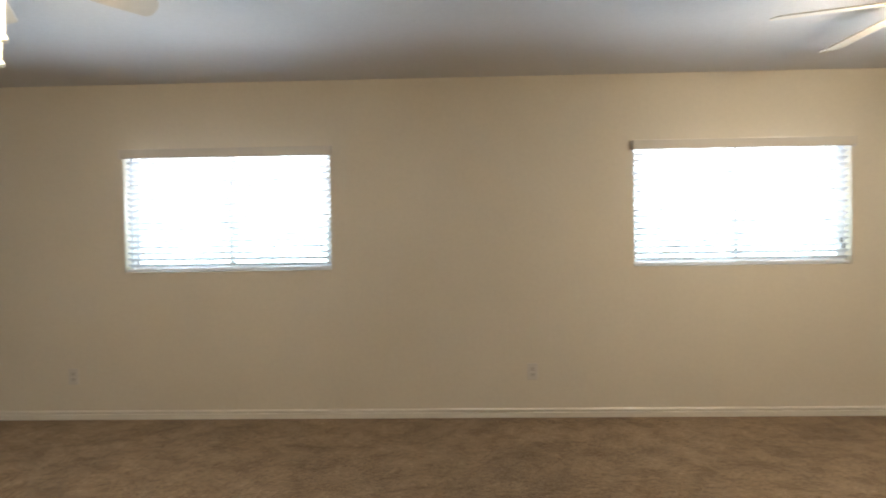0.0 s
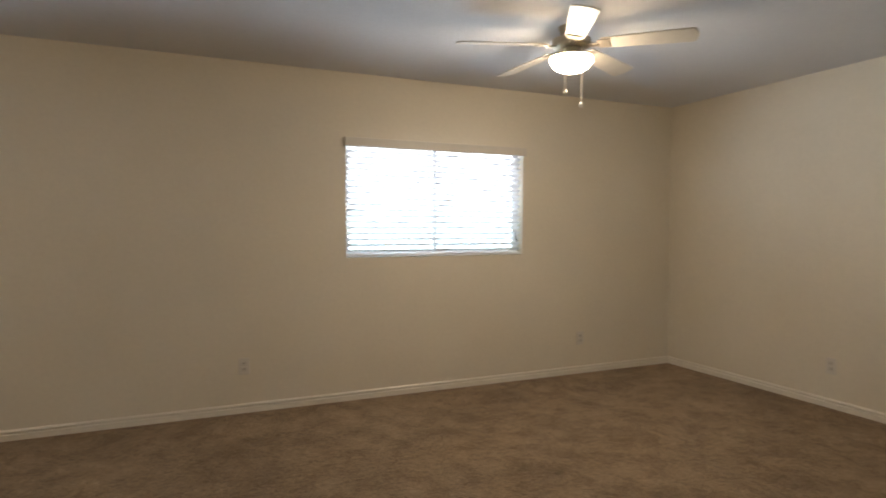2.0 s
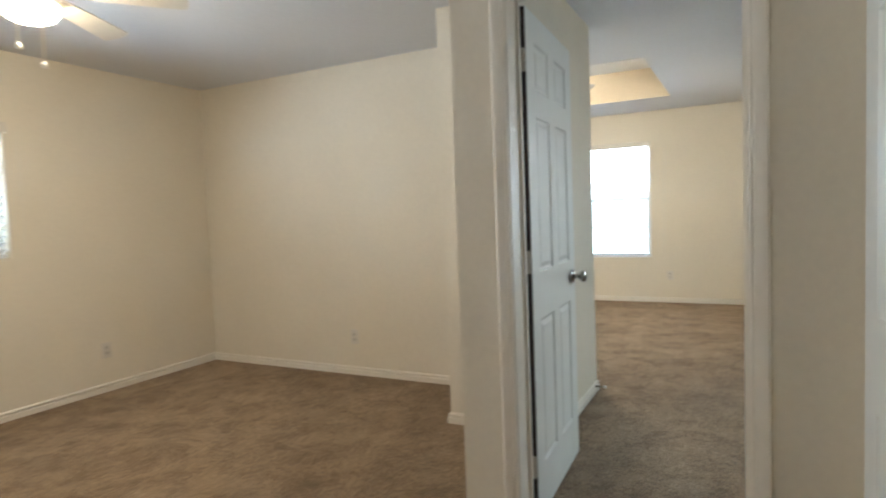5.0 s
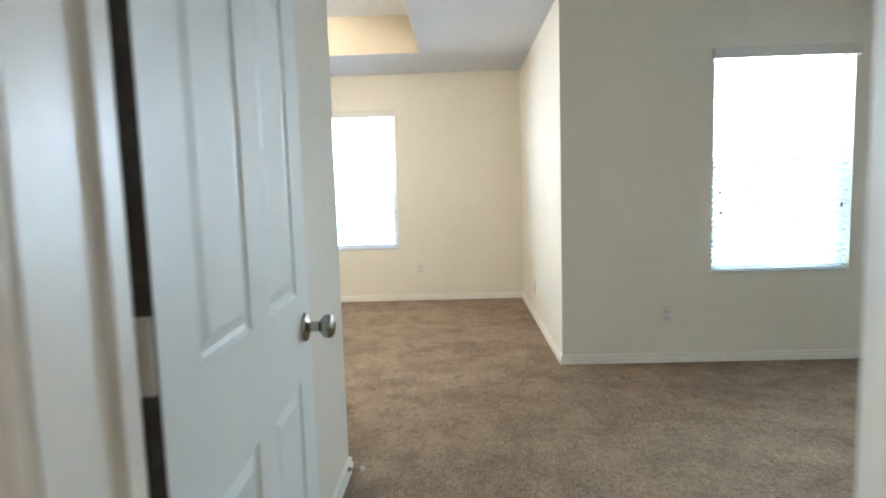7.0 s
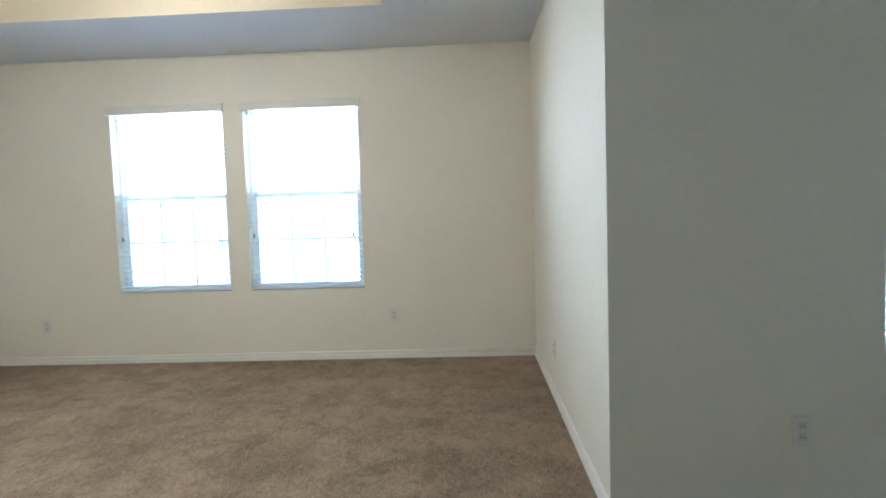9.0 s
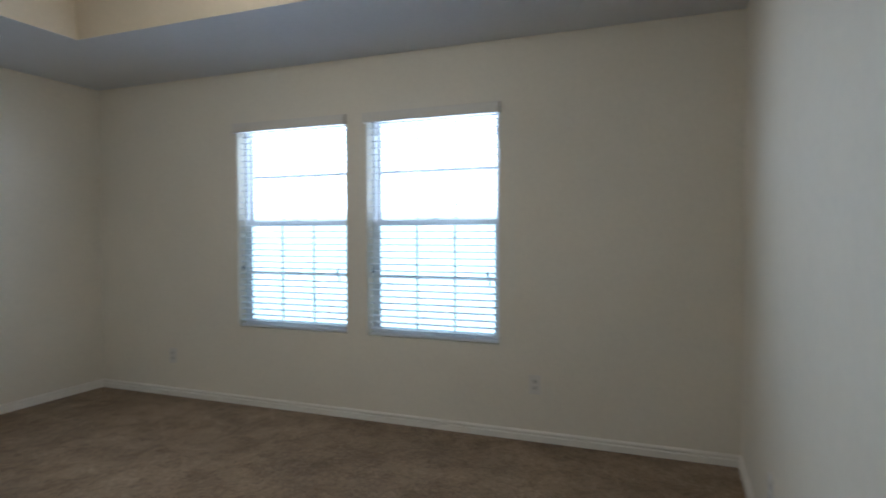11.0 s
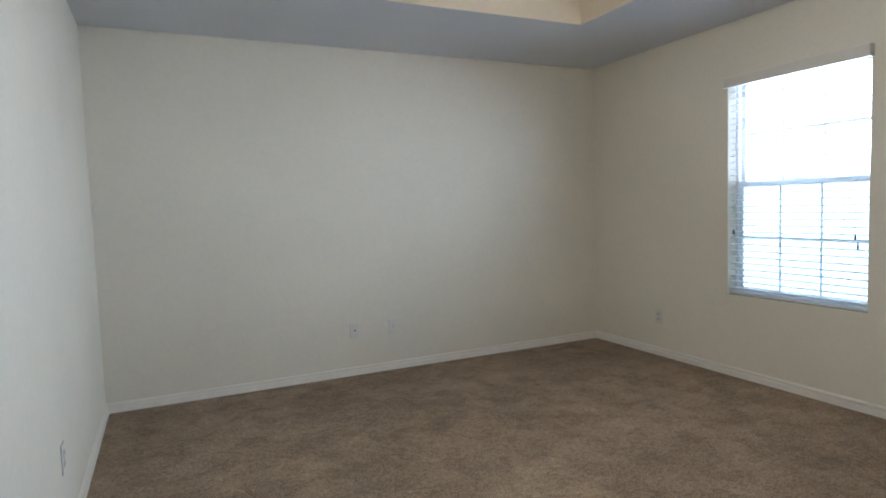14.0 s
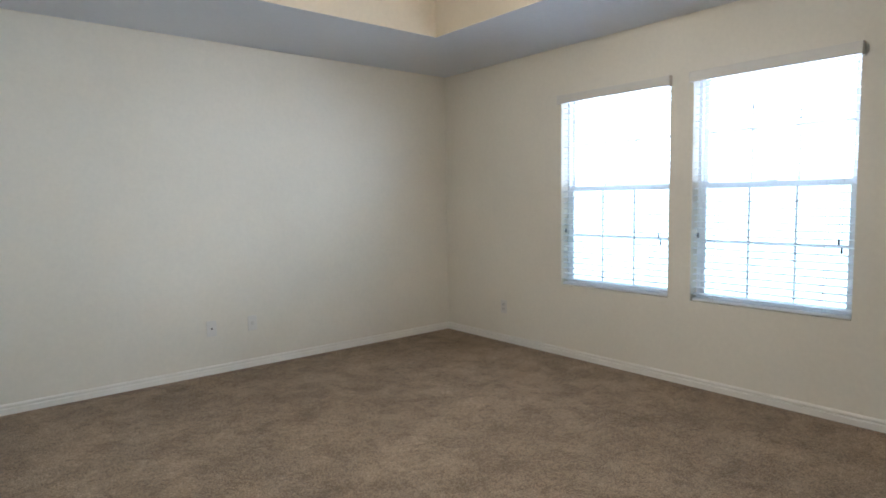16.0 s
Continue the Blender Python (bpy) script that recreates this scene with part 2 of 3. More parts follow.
# ---- walls, floor, ceilings ----
ZT = H + 0.02
wall("wall_loft_north", "y", YA, YA + WT, XW - 0.12, XR, 0, ZT, WIN_A)
wall("wall_loft_east", "x", XR, XL, YS, YB + WT, 0, ZT)
wall("wall_closet_north", "y", YS - 0.12, YS, XS, XR, 0, ZT)
wall("wall_closet_west", "x", XS, XS + 0.12, YN, YS - 0.12, 0, ZT)
wall("wall_passage_north", "y", YH, YN, XD + DT, XL, 0, ZT)
wall("wall_bedroom_west", "x", XR, XL, YN, YS, 0, ZT)
wall("wall_door", "x", XD, XD + DT, YZ, YN, 0, ZT, [(DY0 - 0.02, DY1 + 0.02, -0.001, DH + 0.02)])
wall("wall_passage_south", "y", YR - 0.12, YR, 1.25, XD, 0, ZT)
wall("wall_loft_return", "x", 1.25, 1.37, YZ, YR - 0.12, 0, ZT)
wall("wall_loft_west", "x", XW - 0.12, XW, YZ, YA, 0, ZT)
wall("wall_south", "y", YZ - 0.12, YZ, XW - 0.12, XB + WT, 0, ZT)
wall("wall_bedroom_north", "y", YB, YB + WT, XL, XF + WT, 0, ZT)
wall("wall_bedroom_east", "x", XF, XF + WT, YF - 0.12, YB, 0, ZT, WIN_B)
wall("wall_bump_side", "y", YF - 0.12, YF, XB, XF, 0, ZT)
wall("wall_bump_front", "x", XB, XB + WT, YZ, YF - 0.12, 0, ZT, WIN_C)


def carpet_sheet(name, x0, x1, y0, y1):
    return tagged(part(name, slab((x0, y0, -0.12), (x1, y1, 0.0)), CARPET), "brown cut-pile carpet with brushed tread marks", "carpet floor", kind="structure")


carpet_sheet("floor_loft", XW - 0.12, XD + DT / 2, YZ - 0.12, YA + WT)
carpet_sheet("floor_bedroom", XD + DT / 2, XF + WT, YZ - 0.12, YB + WT)


def flat_ceiling(name, x0, x1, y0, y1, hole=None, z=H):
    bm = bmesh.new()
    xs = [x0, x1] if not hole else [x0, hole[0], hole[1], x1]
    ys = [y0, y1] if not hole else [y0, hole[2], hole[3], y1]
    for i in range(len(xs) - 1):
        for j in range(len(ys) - 1):
            if not (hole and i == 1 and j == 1):
                box(bm, (xs[i], ys[j], z), (xs[i + 1], ys[j + 1], z + 0.08))
    if hole:
        bmesh.ops.remove_doubles(bm, verts=bm.verts[:], dist=0.0005)
        on = lambda p, q: abs(p - q) < 0.001
        inner = []
        for f in bm.faces:
            c = f.calc_center_median()
            if abs(f.normal.z) > 0.5 or on(c.x, x0) or on(c.x, x1) or on(c.y, y0) or on(c.y, y1):
                continue
            if not (hole[0] - 0.001 < c.x < hole[1] + 0.001 and hole[2] - 0.001 < c.y < hole[3] + 0.001):
                inner.append(f)
        bmesh.ops.delete(bm, geom=inner, context="FACES")
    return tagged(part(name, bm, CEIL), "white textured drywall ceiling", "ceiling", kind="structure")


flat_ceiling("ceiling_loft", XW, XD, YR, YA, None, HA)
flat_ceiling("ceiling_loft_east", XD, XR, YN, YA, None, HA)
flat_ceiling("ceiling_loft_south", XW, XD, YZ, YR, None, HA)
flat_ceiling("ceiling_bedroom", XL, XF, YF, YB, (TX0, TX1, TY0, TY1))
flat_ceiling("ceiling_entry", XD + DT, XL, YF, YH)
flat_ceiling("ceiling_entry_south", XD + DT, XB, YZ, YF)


def tray_sides():
    """Sloped sides of the raised ceiling, as a closed shell 2 cm thick."""
    bm = bmesh.new()
    low = [(TX0, TY0), (TX1, TY0), (TX1, TY1), (TX0, TY1)]
    high = [(TX0 + TIN, TY0 + TIN), (TX1 - TIN, TY0 + TIN), (TX1 - TIN, TY1 - TIN), (TX0 + TIN, TY1 - TIN)]
    inner = [[bm.verts.new((x, y, z)) for x, y in ring] for ring, z in ((low, H - 0.001), (high, H + TH))]
    cx, cy = (TX0 + TX1) / 2, (TY0 + TY1) / 2
    outer = [[bm.verts.new((x + math.copysign(0.03, x - cx), y + math.copysign(0.03, y - cy), z)) for x, y in ring] for ring, z in ((low, H + 0.09), (high, H + TH))]
    for ring in (inner, outer):
        for k in range(4):
            bm.faces.new((ring[0][k], ring[0][(k + 1) % 4], ring[1][(k + 1) % 4], ring[1][k]))
    for a, b in ((inner[0], outer[0]), (inner[1], outer[1])):
        for k in range(4):
            bm.faces.new((a[k], a[(k + 1) % 4], b[(k + 1) % 4], b[k]))
    return tagged(part("ceiling_tray_sides", bm, TRAY), "sloped tan painted sides of the tray ceiling", "ceiling", kind="structure")


tray_sides()
tagged(part("ceiling_tray_top", slab((TX0, TY0, H + TH), (TX1, TY1, H + TH + 0.06)), TRAYTOP_LIT), "raised white tray ceiling, its colour lightened to look lit", "ceiling", kind="structure")

# ---- baseboards ----
BASE = [(0, 0), (0.017, 0), (0.017, 0.033), (0.015, 0.0365), (0.0028, 0.0375), (0.0028, 0.0450), (0.0135, 0.0470), (0.0135, 0.055), (0.007, 0.062), (0, 0.065)]


def baseboard(x0, y0, x1, y1, nx, ny, e0=0.0, e1=0.0):
    """A board along a wall's foot; n is the side it faces, e0 and e1 lengthen (+) or cut (-) its mitred ends by their depth."""
    dx, dy = x1 - x0, y1 - y0
    n = math.hypot(dx, dy)
    dx, dy = dx / n, dy / n
    a = lambda u, v: (x0 + nx * (u - 0.001) - dx * e0 * u, y0 + ny * (u - 0.001) - dy * e0 * u, v)
    b = lambda u, v: (x1 + nx * (u - 0.001) + dx * e1 * u, y1 + ny * (u - 0.001) + dy * e1 * u, v)
    return tagged(part("baseboard", sweep(BASE, [a, b]), TRIM), "cream painted moulded wooden baseboard", "baseboard", kind="structure")


CW = 0.058   # casing width
baseboard(XW, YA, XR, YA, 0, -1, -1, -1)
baseboard(XR, YA, XR, YS, -1, 0, -1, -1)
baseboard(XR, YS, XS, YS, 0, 1, -1, 1)
baseboard(XS, YS, XS, YN, -1, 0, 1, -1)
baseboard(XS, YN, XD, YN, 0, 1, -1, 1)
baseboard(XD, YN, XD, DY1 + CW, -1, 0, 1, 0)
baseboard(XD, DY0 - CW, XD, YR, -1, 0, 0, -1)
baseboard(XD, YR, 1.25, YR, 0, 1, -1, 0)
baseboard(XD + DT, YH, XL, YH, 0, -1, 0, 1)
baseboard(XL, YH, XL, YB, 1, 0, 1, -1)
baseboard(XL, YB, XF, YB, 0, -1, -1, -1)
baseboard(XF, YB, XF, YF, -1, 0, -1, -1)
baseboard(XF, YF, XB, YF, 0, 1, -1, 1)
baseboard(XB, YF, XB, YZ, -1, 0, 1, -1)


# ---- windows ----
def along(axis, c, sign):
    """A local frame for an opening: u along the wall, v into the wall (0 at the room's face), w up."""
    if axis == "y":
        return lambda u, v, w: (u, c + sign * v, w)
    return lambda u, v, w: (c + sign * v, u, w)


def lbox(bm, f, u0, u1, v0, v1, w0, w1):
    a, b = f(u0, v0, w0), f(u1, v1, w1)
    return box(bm, [min(p, q) for p, q in zip(a, b)], [max(p, q) for p, q in zip(a, b)])


def lslab(f, u0, u1, v0, v1, w0, w1, bevel=0.0):
    bm = bmesh.new()
    lbox(bm, f, u0, u1, v0, v1, w0, w1)
    if bevel:
        bmesh.ops.bevel(bm, geom=bm.edges[:], offset=bevel, segments=1, affect="EDGES")
    return bm


def ring_frame(f, u0, u1, w0, w1, width, v0, v1):
    bm = bmesh.new()
    lbox(bm, f, u0, u1, v0, v1, w0, w0 + width)
    lbox(bm, f, u0, u1, v0, v1, w1 - width, w1)
    lbox(bm, f, u0, u0 + width, v0, v1, w0 + width, w1 - width)
    lbox(bm, f, u1 - width, u1, v0, v1, w0 + width, w1 - width)
    return bm


def pane(f, u0, u1, w0, w1, v, parent):
    ob = part("pane", lslab(f, u0, u1, v, v + 0.004, w0, w1), GLASS, parent)
    ob.visible_shadow = False
    return ob


def sash(f, u0, u1, w0, w1, v, parent, cols, rows, bar=0.0065):
    s = part("sash", ring_frame(f, u0, u1, w0, w1, 0.030, v, v + 0.022), VINYL, parent)
    pane(f, u0 + 0.03, u1 - 0.03, w0 + 0.03, w1 - 0.03, v + 0.009, s)
    g0, g1, h0, h1 = u0 + 0.032, u1 - 0.032, w0 + 0.032, w1 - 0.032
    for k in range(1, cols):
        c = g0 + (g1 - g0) * k / cols
        part("muntin", lslab(f, c - 0.0065, c + 0.0065, v + 0.004, v + 0.018, h0, h1), VINYL, s)
    for k in range(1, rows):
        c = h0 + (h1 - h0) * k / rows
        part("muntin", lslab(f, g0, g1, v + 0.005, v + 0.017, c - bar, c + bar), VINYL, s)
    return s


def window(number, axis, c, sign, hole, slider):
    u0, u1, w0, w1 = hole
    f = along(axis, c, sign)
    kind = "white vinyl sliding window with two panes" if slider else "white vinyl single-hung window with gridded panes"
    w = thing("window_%d" % number, Matrix.Translation((0, 0, 0)), kind, "window", "windows", "structure")
    part("window_frame", ring_frame(f, u0, u1, w0, w1, 0.022, 0.082, 0.142), VINYL, w)
    a, b, lo, hi = u0 + 0.022, u1 - 0.022, w0 + 0.022, w1 - 0.022
    if slider:
        m = (a + b) / 2
        sash(f, a, m + 0.018, lo, hi, 0.112, w, 1, 1)
        sash(f, m - 0.018, b, lo, hi, 0.088, w, 1, 1)
    else:
        m = lo + (hi - lo) * 0.514
        sash(f, a, b, m - 0.018, hi, 0.112, w, 3, 2, 0.012)
        sash(f, a, b, lo, m + 0.018, 0.088, w, 3, 2)
        part("sash_lock", lslab(f, (a + b) / 2 - 0.03, (a + b) / 2 + 0.03, 0.078, 0.09, m + 0.016, m + 0.03, 0.003), VINYL, w)
    return w


def blind(axis, c, sign, hole, tilt, tassels):
    """A faux-wood blind hung inside the opening; tassels: (place along the width, height of the pulls)."""
    u0, u1, w0, w1 = hole
    f = along(axis, c, sign)
    b = thing("window_blind", Matrix.Translation((0, 0, 0)), "lowered white faux-wood slatted blind inside a window", "window blind", "window blinds")
    part("headrail", lslab(f, u0 + 0.006, u1 - 0.006, 0.012, 0.066, w1 - 0.05, w1 - 0.002), VINYL, b)
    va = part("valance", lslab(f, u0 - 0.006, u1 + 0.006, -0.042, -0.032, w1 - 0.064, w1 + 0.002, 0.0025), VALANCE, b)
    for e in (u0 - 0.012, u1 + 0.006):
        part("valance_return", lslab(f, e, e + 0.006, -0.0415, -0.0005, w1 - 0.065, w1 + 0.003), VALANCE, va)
    length, depth, mid = u1 - u0 - 0.016, 0.05, 0.04
    # one slat, bowed a little across its depth
    prof = []
    for k in range(5):
        x = -depth / 2 + depth * k / 4
        prof.append((x, 0.0022 * (1 - (2 * x / depth) ** 2)))
    prof += [(x, z - 0.0036) for x, z in reversed(prof)]
    ca, sa = math.cos(radians(tilt)), math.sin(radians(tilt))
    prof = [(x * ca - z * sa, x * sa + z * ca) for x, z in prof]
    if axis == "y":
        place = lambda e: (lambda x, z: (e, sign * x, z))
    else:
        place = lambda e: (lambda x, z: (sign * x, e, z))
    bottom, top, pitch = w0 + 0.038, w1 - 0.075, 0.0435
    n = int((top - bottom) / pitch) + 1
    mesh = None
    rng = random.Random(int(u0 * 1000))
    for k in range(n):
        centre = Matrix.Translation(f((u0 + u1) / 2 + rng.uniform(-0.002, 0.002), mid, bottom + 0.012 + pitch * k)) @ pose(0, 0, 0, 0, rng.uniform(-0.04, 0.04) if axis == "y" else 0, 0)
        if mesh is None:
            ob = part("slat", sweep(prof, [place(-length / 2), place(length / 2)]), SLAT, b, "", True, centre)
            mesh = ob.data
        else:
            sharing("slat", mesh, b, "", centre)
    part("bottom_rail", lslab(f, u0 + 0.008, u1 - 0.008, mid - 0.026, mid + 0.026, w0 + 0.006, w0 + 0.024, 0.003), SLAT, b)
    for k in (0.13, 0.5, 0.87) if u1 - u0 > 1.2 else (0.16, 0.84):
        u = u0 + (u1 - u0) * k
        for v in (mid - 0.0275, mid + 0.0275):
            part("ladder_cord", lslab(f, u - 0.0009, u + 0.0009, v - 0.0009, v + 0.0009, w0 + 0.02, w1 - 0.05), CORD, b)
    for u, w in tassels:
        x, y, z = f(u, 0.004, w)
        cord = part("pull_cord", rod(0.0012, 0.0, w1 - 0.05 - w, 6), CORD, b, "", False, Matrix.Translation((x, y, z)))
        part("tassel", lathe([(0, -0.034), (0.006, -0.033), (0.0075, -0.022), (0.005, -0.006), (0.002, 0.001), (0, 0.001)], 10), TASSEL, cord, "dark cord tassel", True)
    return b


def day_lamp(axis, c, sign, hole, w0, w1, radiance, color):
    """Daylight in the outer mouth of a window opening, between the heights w0 and w1."""
    u0, u1 = hole[:2]
    f = along(axis, c, sign)
    lamp = bpy.data.lights.new("window_daylight", "AREA")
    lamp.shape, lamp.size, lamp.size_y = "RECTANGLE", u1 - u0 - 0.004, w1 - w0
    lamp.energy = radiance * math.pi * (u1 - u0) * (w1 - w0)
    lamp.color = color
    ob = new("window_daylight", lamp)
    m = ((u0 + u1) / 2, (w0 + w1) / 2)
    ob.matrix_world = look(f(m[0], 0.147, m[1]), f(m[0], -1.0, m[1]))
    return ob


number = 0
for hole in WIN_A:
    number += 1
    window(number, "y", YA, 1, hole, True)
    blind("y", YA, 1, hole, -25, [(hole[1] - 0.07, 1.24), (hole[1] - 0.055, 1.20)])
    day_lamp("y", YA, 1, hole, HORIZON, hole[3] - 0.002, SKY_A, DAY)
    day_lamp("y", YA, 1, hole, hole[2] + 0.002, HORIZON, LAND_A, HAZE)
for hole in WIN_B:
    number += 1
    window(number, "x", XF, 1, hole, False)
    blind("x", XF, 1, hole, 3, [(hole[0] + 0.075, 1.02), (hole[0] + 0.06, 0.97), (hole[1] - 0.045, 1.03)])
    day_lamp("x", XF, 1, hole, HORIZON, hole[3] - 0.002, SKY_B, DAY)
    day_lamp("x", XF, 1, hole, hole[2] + 0.002, HORIZON, LAND_B, HAZE)
for hole in WIN_C:
    number += 1
    window(number, "x", XB, 1, hole, False)
    blind("x", XB, 1, hole, 20, [(hole[1] - 0.05, 1.16), (hole[1] - 0.06, 1.02), (hole[0] + 0.06, 1.05)])
    day_lamp("x", XB, 1, hole, HORIZON, hole[3] - 0.002, SKY_C, DAY)
    day_lamp("x", XB, 1, hole, hole[2] + 0.002, HORIZON, LAND_C, HAZE)


# ---- doors ----
def door_leaf(width, height, thick):
    """A moulded six-panel leaf: hinge edge at x = 0, width along +x, thickness from y = 0 to thick."""
    st, mid = 0.115, 0.10
    pw = (width - 2 * st - mid) / 2
    us = [0, st, st + pw, st + pw + mid, width - st, width]
    vs = [0, 0.20, 0.79, 0.98, 1.60, 1.70, 1.89, height]
    bm = bmesh.new()
    memo = {}

    def v(i, j, y):
        if (i, j, y) not in memo:
            memo[i, j, y] = bm.verts.new((us[i], y, vs[j]))
        return memo[i, j, y]

    panels = []
    for y in (0.0, thick):
        for i in range(5):
            for j in range(7):
                fc = bm.faces.new((v(i, j, y), v(i + 1, j, y), v(i + 1, j + 1, y), v(i, j + 1, y)))
                if i in (1, 3) and j in (1, 3, 5):
                    panels.append(fc)
    for i in range(5):
        for j in (0, 7):
            bm.faces.new((v(i, j, 0.0), v(i + 1, j, 0.0), v(i + 1, j, thick), v(i, j, thick)))
    for j in range(7):
        for i in (0, 5):
            bm.faces.new((v(i, j, 0.0), v(i, j + 1, 0.0), v(i, j + 1, thick), v(i, j, thick)))
    bmesh.ops.recalc_face_normals(bm, faces=bm.faces[:])
    for fc in panels:
        bmesh.ops.inset_region(bm, faces=[fc], thickness=0.010, depth=-0.006)
        bmesh.ops.inset_region(bm, faces=[fc], thickness=0.012, depth=-0.002)
        bmesh.ops.inset_region(bm, faces=[fc], thickness=0.028, depth=0.006)
    return bm


def knob_set(leaf, x, z, y, side):
    """A round knob on its rose; side: -1 towards -y, +1 towards +y."""
    turn = pose(x, y, z, 90 if side < 0 else -90, 0, 0)
    k = part("knob", lathe([(0, 0.0), (0.031, 0.0), (0.033, 0.003), (0.031, 0.008), (0.016, 0.012), (0.0115, 0.016), (0.0115, 0.034), (0.017, 0.038), (0.0255, 0.046), (0.0275, 0.055), (0.0255, 0.063), (0.018, 0.068), (0.0, 0.069)], 28), NICKEL, leaf, "satin nickel door knob", True, turn)
    part("key_slot", slab((-0.003, -0.008, 0.0685), (0.003, 0.008, 0.0705)), DARK, k)
    return k


def hinge_set(leaf, z, thick, width):
    h = part("hinge", rod(0.0065, -0.045, 0.045, 10), HINGE, leaf, "painted butt hinge", True, pose(-0.004, thick + 0.004, z))
    part("hinge_leaf", slab((-0.0022, -thick - 0.001, -0.044), (0.0035, -0.002, 0.044), 0.0008, 1), HINGE, h)
    part("hinge_leaf", slab((-0.022, -0.004, -0.044), (-0.0022, 0.0005, 0.044), 0.0008, 1), HINGE, h)


def casing_frame(x, side, y0, y1, top):
    """Moulded casing round the door opening on the face x of the wall; side: the way it faces."""
    prof = [(0.004, 0), (0.004, 0.010), (0.008, 0.013), (0.014, 0.011), (0.020, 0.014), (0.040, 0.017), (0.052, 0.017), (CW, 0.012), (CW, 0)]
    sx = lambda d: x + side * (d - 0.0005)
    return sweep(prof, [lambda w, d: (sx(d), y0 - w, 0.0), lambda w, d: (sx(d), y0 - w, top + w), lambda w, d: (sx(d), y1 + w, top + w), lambda w, d: (sx(d), y1 + w, 0.0)])


door = thing("door_1", Matrix.Translation((0, 0, 0)), "white six-panel bedroom door standing wide open", "door", kind="structure")
part("casing", casing_frame(XD, -1, DY0, DY1, DH), TRIM, door, "cream moulded door casing")
part("casing", casing_frame(XD + DT, 1, DY0, DY1, DH), TRIM, door, "cream moulded door casing")
for name, a, b in (("jamb", (XD, DY0 - 0.02, 0), (XD + DT, DY0, DH)), ("jamb", (XD, DY1, 0), (XD + DT, DY1 + 0.02, DH)), ("head_jamb", (XD, DY0 - 0.02, DH), (XD + DT, DY1 + 0.02, DH + 0.02))):
    part(name, slab(a, b), TRIM, door)
SX = XD + DT - 0.05
for a, b in (((SX, DY0, 0), (SX + 0.012, DY0 + 0.012, DH)), ((SX, DY1 - 0.012, 0), (SX + 0.012, DY1, DH)), ((SX, DY0 + 0.012, DH - 0.012), (SX + 0.012, DY1 - 0.012, DH))):
    part("door_stop", slab(a, b), TRIM, door)
LW = 0.748
leaf = part("leaf", door_leaf(LW, 2.0, 0.035), DOORW, door, "white moulded six-panel leaf", False, pose(XD + DT + 0.022, DY1 - 0.012, 0.012, 0, 0, 2.2))
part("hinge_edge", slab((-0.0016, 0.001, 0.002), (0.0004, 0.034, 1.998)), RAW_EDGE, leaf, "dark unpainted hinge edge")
knob_set(leaf, LW - 0.062, 0.90, 0.0, -1)
knob_set(leaf, LW - 0.062, 0.90, 0.035, 1)
for z in (0.22, 1.03, 1.80):
    hinge_set(leaf, z, 0.035, LW)
part("latch_plate", slab((LW - 0.0005, 0.006, 0.872), (LW + 0.0015, 0.029, 0.928), 0.0006, 1), NICKEL, leaf)

door2 = thing("door_2", Matrix.Translation((0, 0, 0)), "white six-panel door folded back against the passage wall", "door", kind="structure")
leaf2 = part("leaf", door_leaf(0.75, 2.0, 0.035), DOORW, door2, "white moulded six-panel leaf", False, pose(2.02, YR + 0.022, 0.012, 0, 0, 1.0))
part("latch_plate", slab((0.7495, 0.004, 0.868), (0.7520, 0.031, 0.932), 0.0006, 1), NICKEL, leaf2)
part("latch_bolt", slab((0.7520, 0.012, 0.890), (0.7600, 0.024, 0.910), 0.002, 1), NICKEL, leaf2)
for z in (0.22, 1.03, 1.80):
    hinge_set(leaf2, z, 0.0, 0.75)


# ---- ceiling fans ----
def blade_mesh():
    """A board-like blade, wider towards its rounded end, along +x from the iron."""
    bm = bmesh.new()
    out = [(0.165, -0.050), (0.30, -0.058), (0.50, -0.066), (0.635, -0.069)]
    out += [(0.635 + 0.028 * math.sin(radians(a)), -0.069 * math.cos(radians(a))) for a in range(15, 180, 15)]
    out += [(0.635, 0.069), (0.50, 0.066), (0.30, 0.058), (0.165, 0.050)]
    rows = [[bm.verts.new((x, y, z)) for x, y in out] for z in (-0.003, 0.003)]
    n = len(out)
    for k in range(n):
        bm.faces.new((rows[0][k], rows[0][(k + 1) % n], rows[1][(k + 1) % n], rows[1][k]))
    bm.faces.new(rows[0])
    bm.faces.new(list(reversed(rows[1])))
    return bm


def iron_mesh():
    bm = bmesh.new()
    box(bm, (0.085, -0.016, -0.014), (0.15, 0.016, -0.004))
    box(bm, (0.145, -0.042, -0.0095), (0.215, 0.042, -0.0035))
    bmesh.ops.bevel(bm, geom=bm.edges[:], offset=0.003, segments=1, affect="EDGES")
    return bm


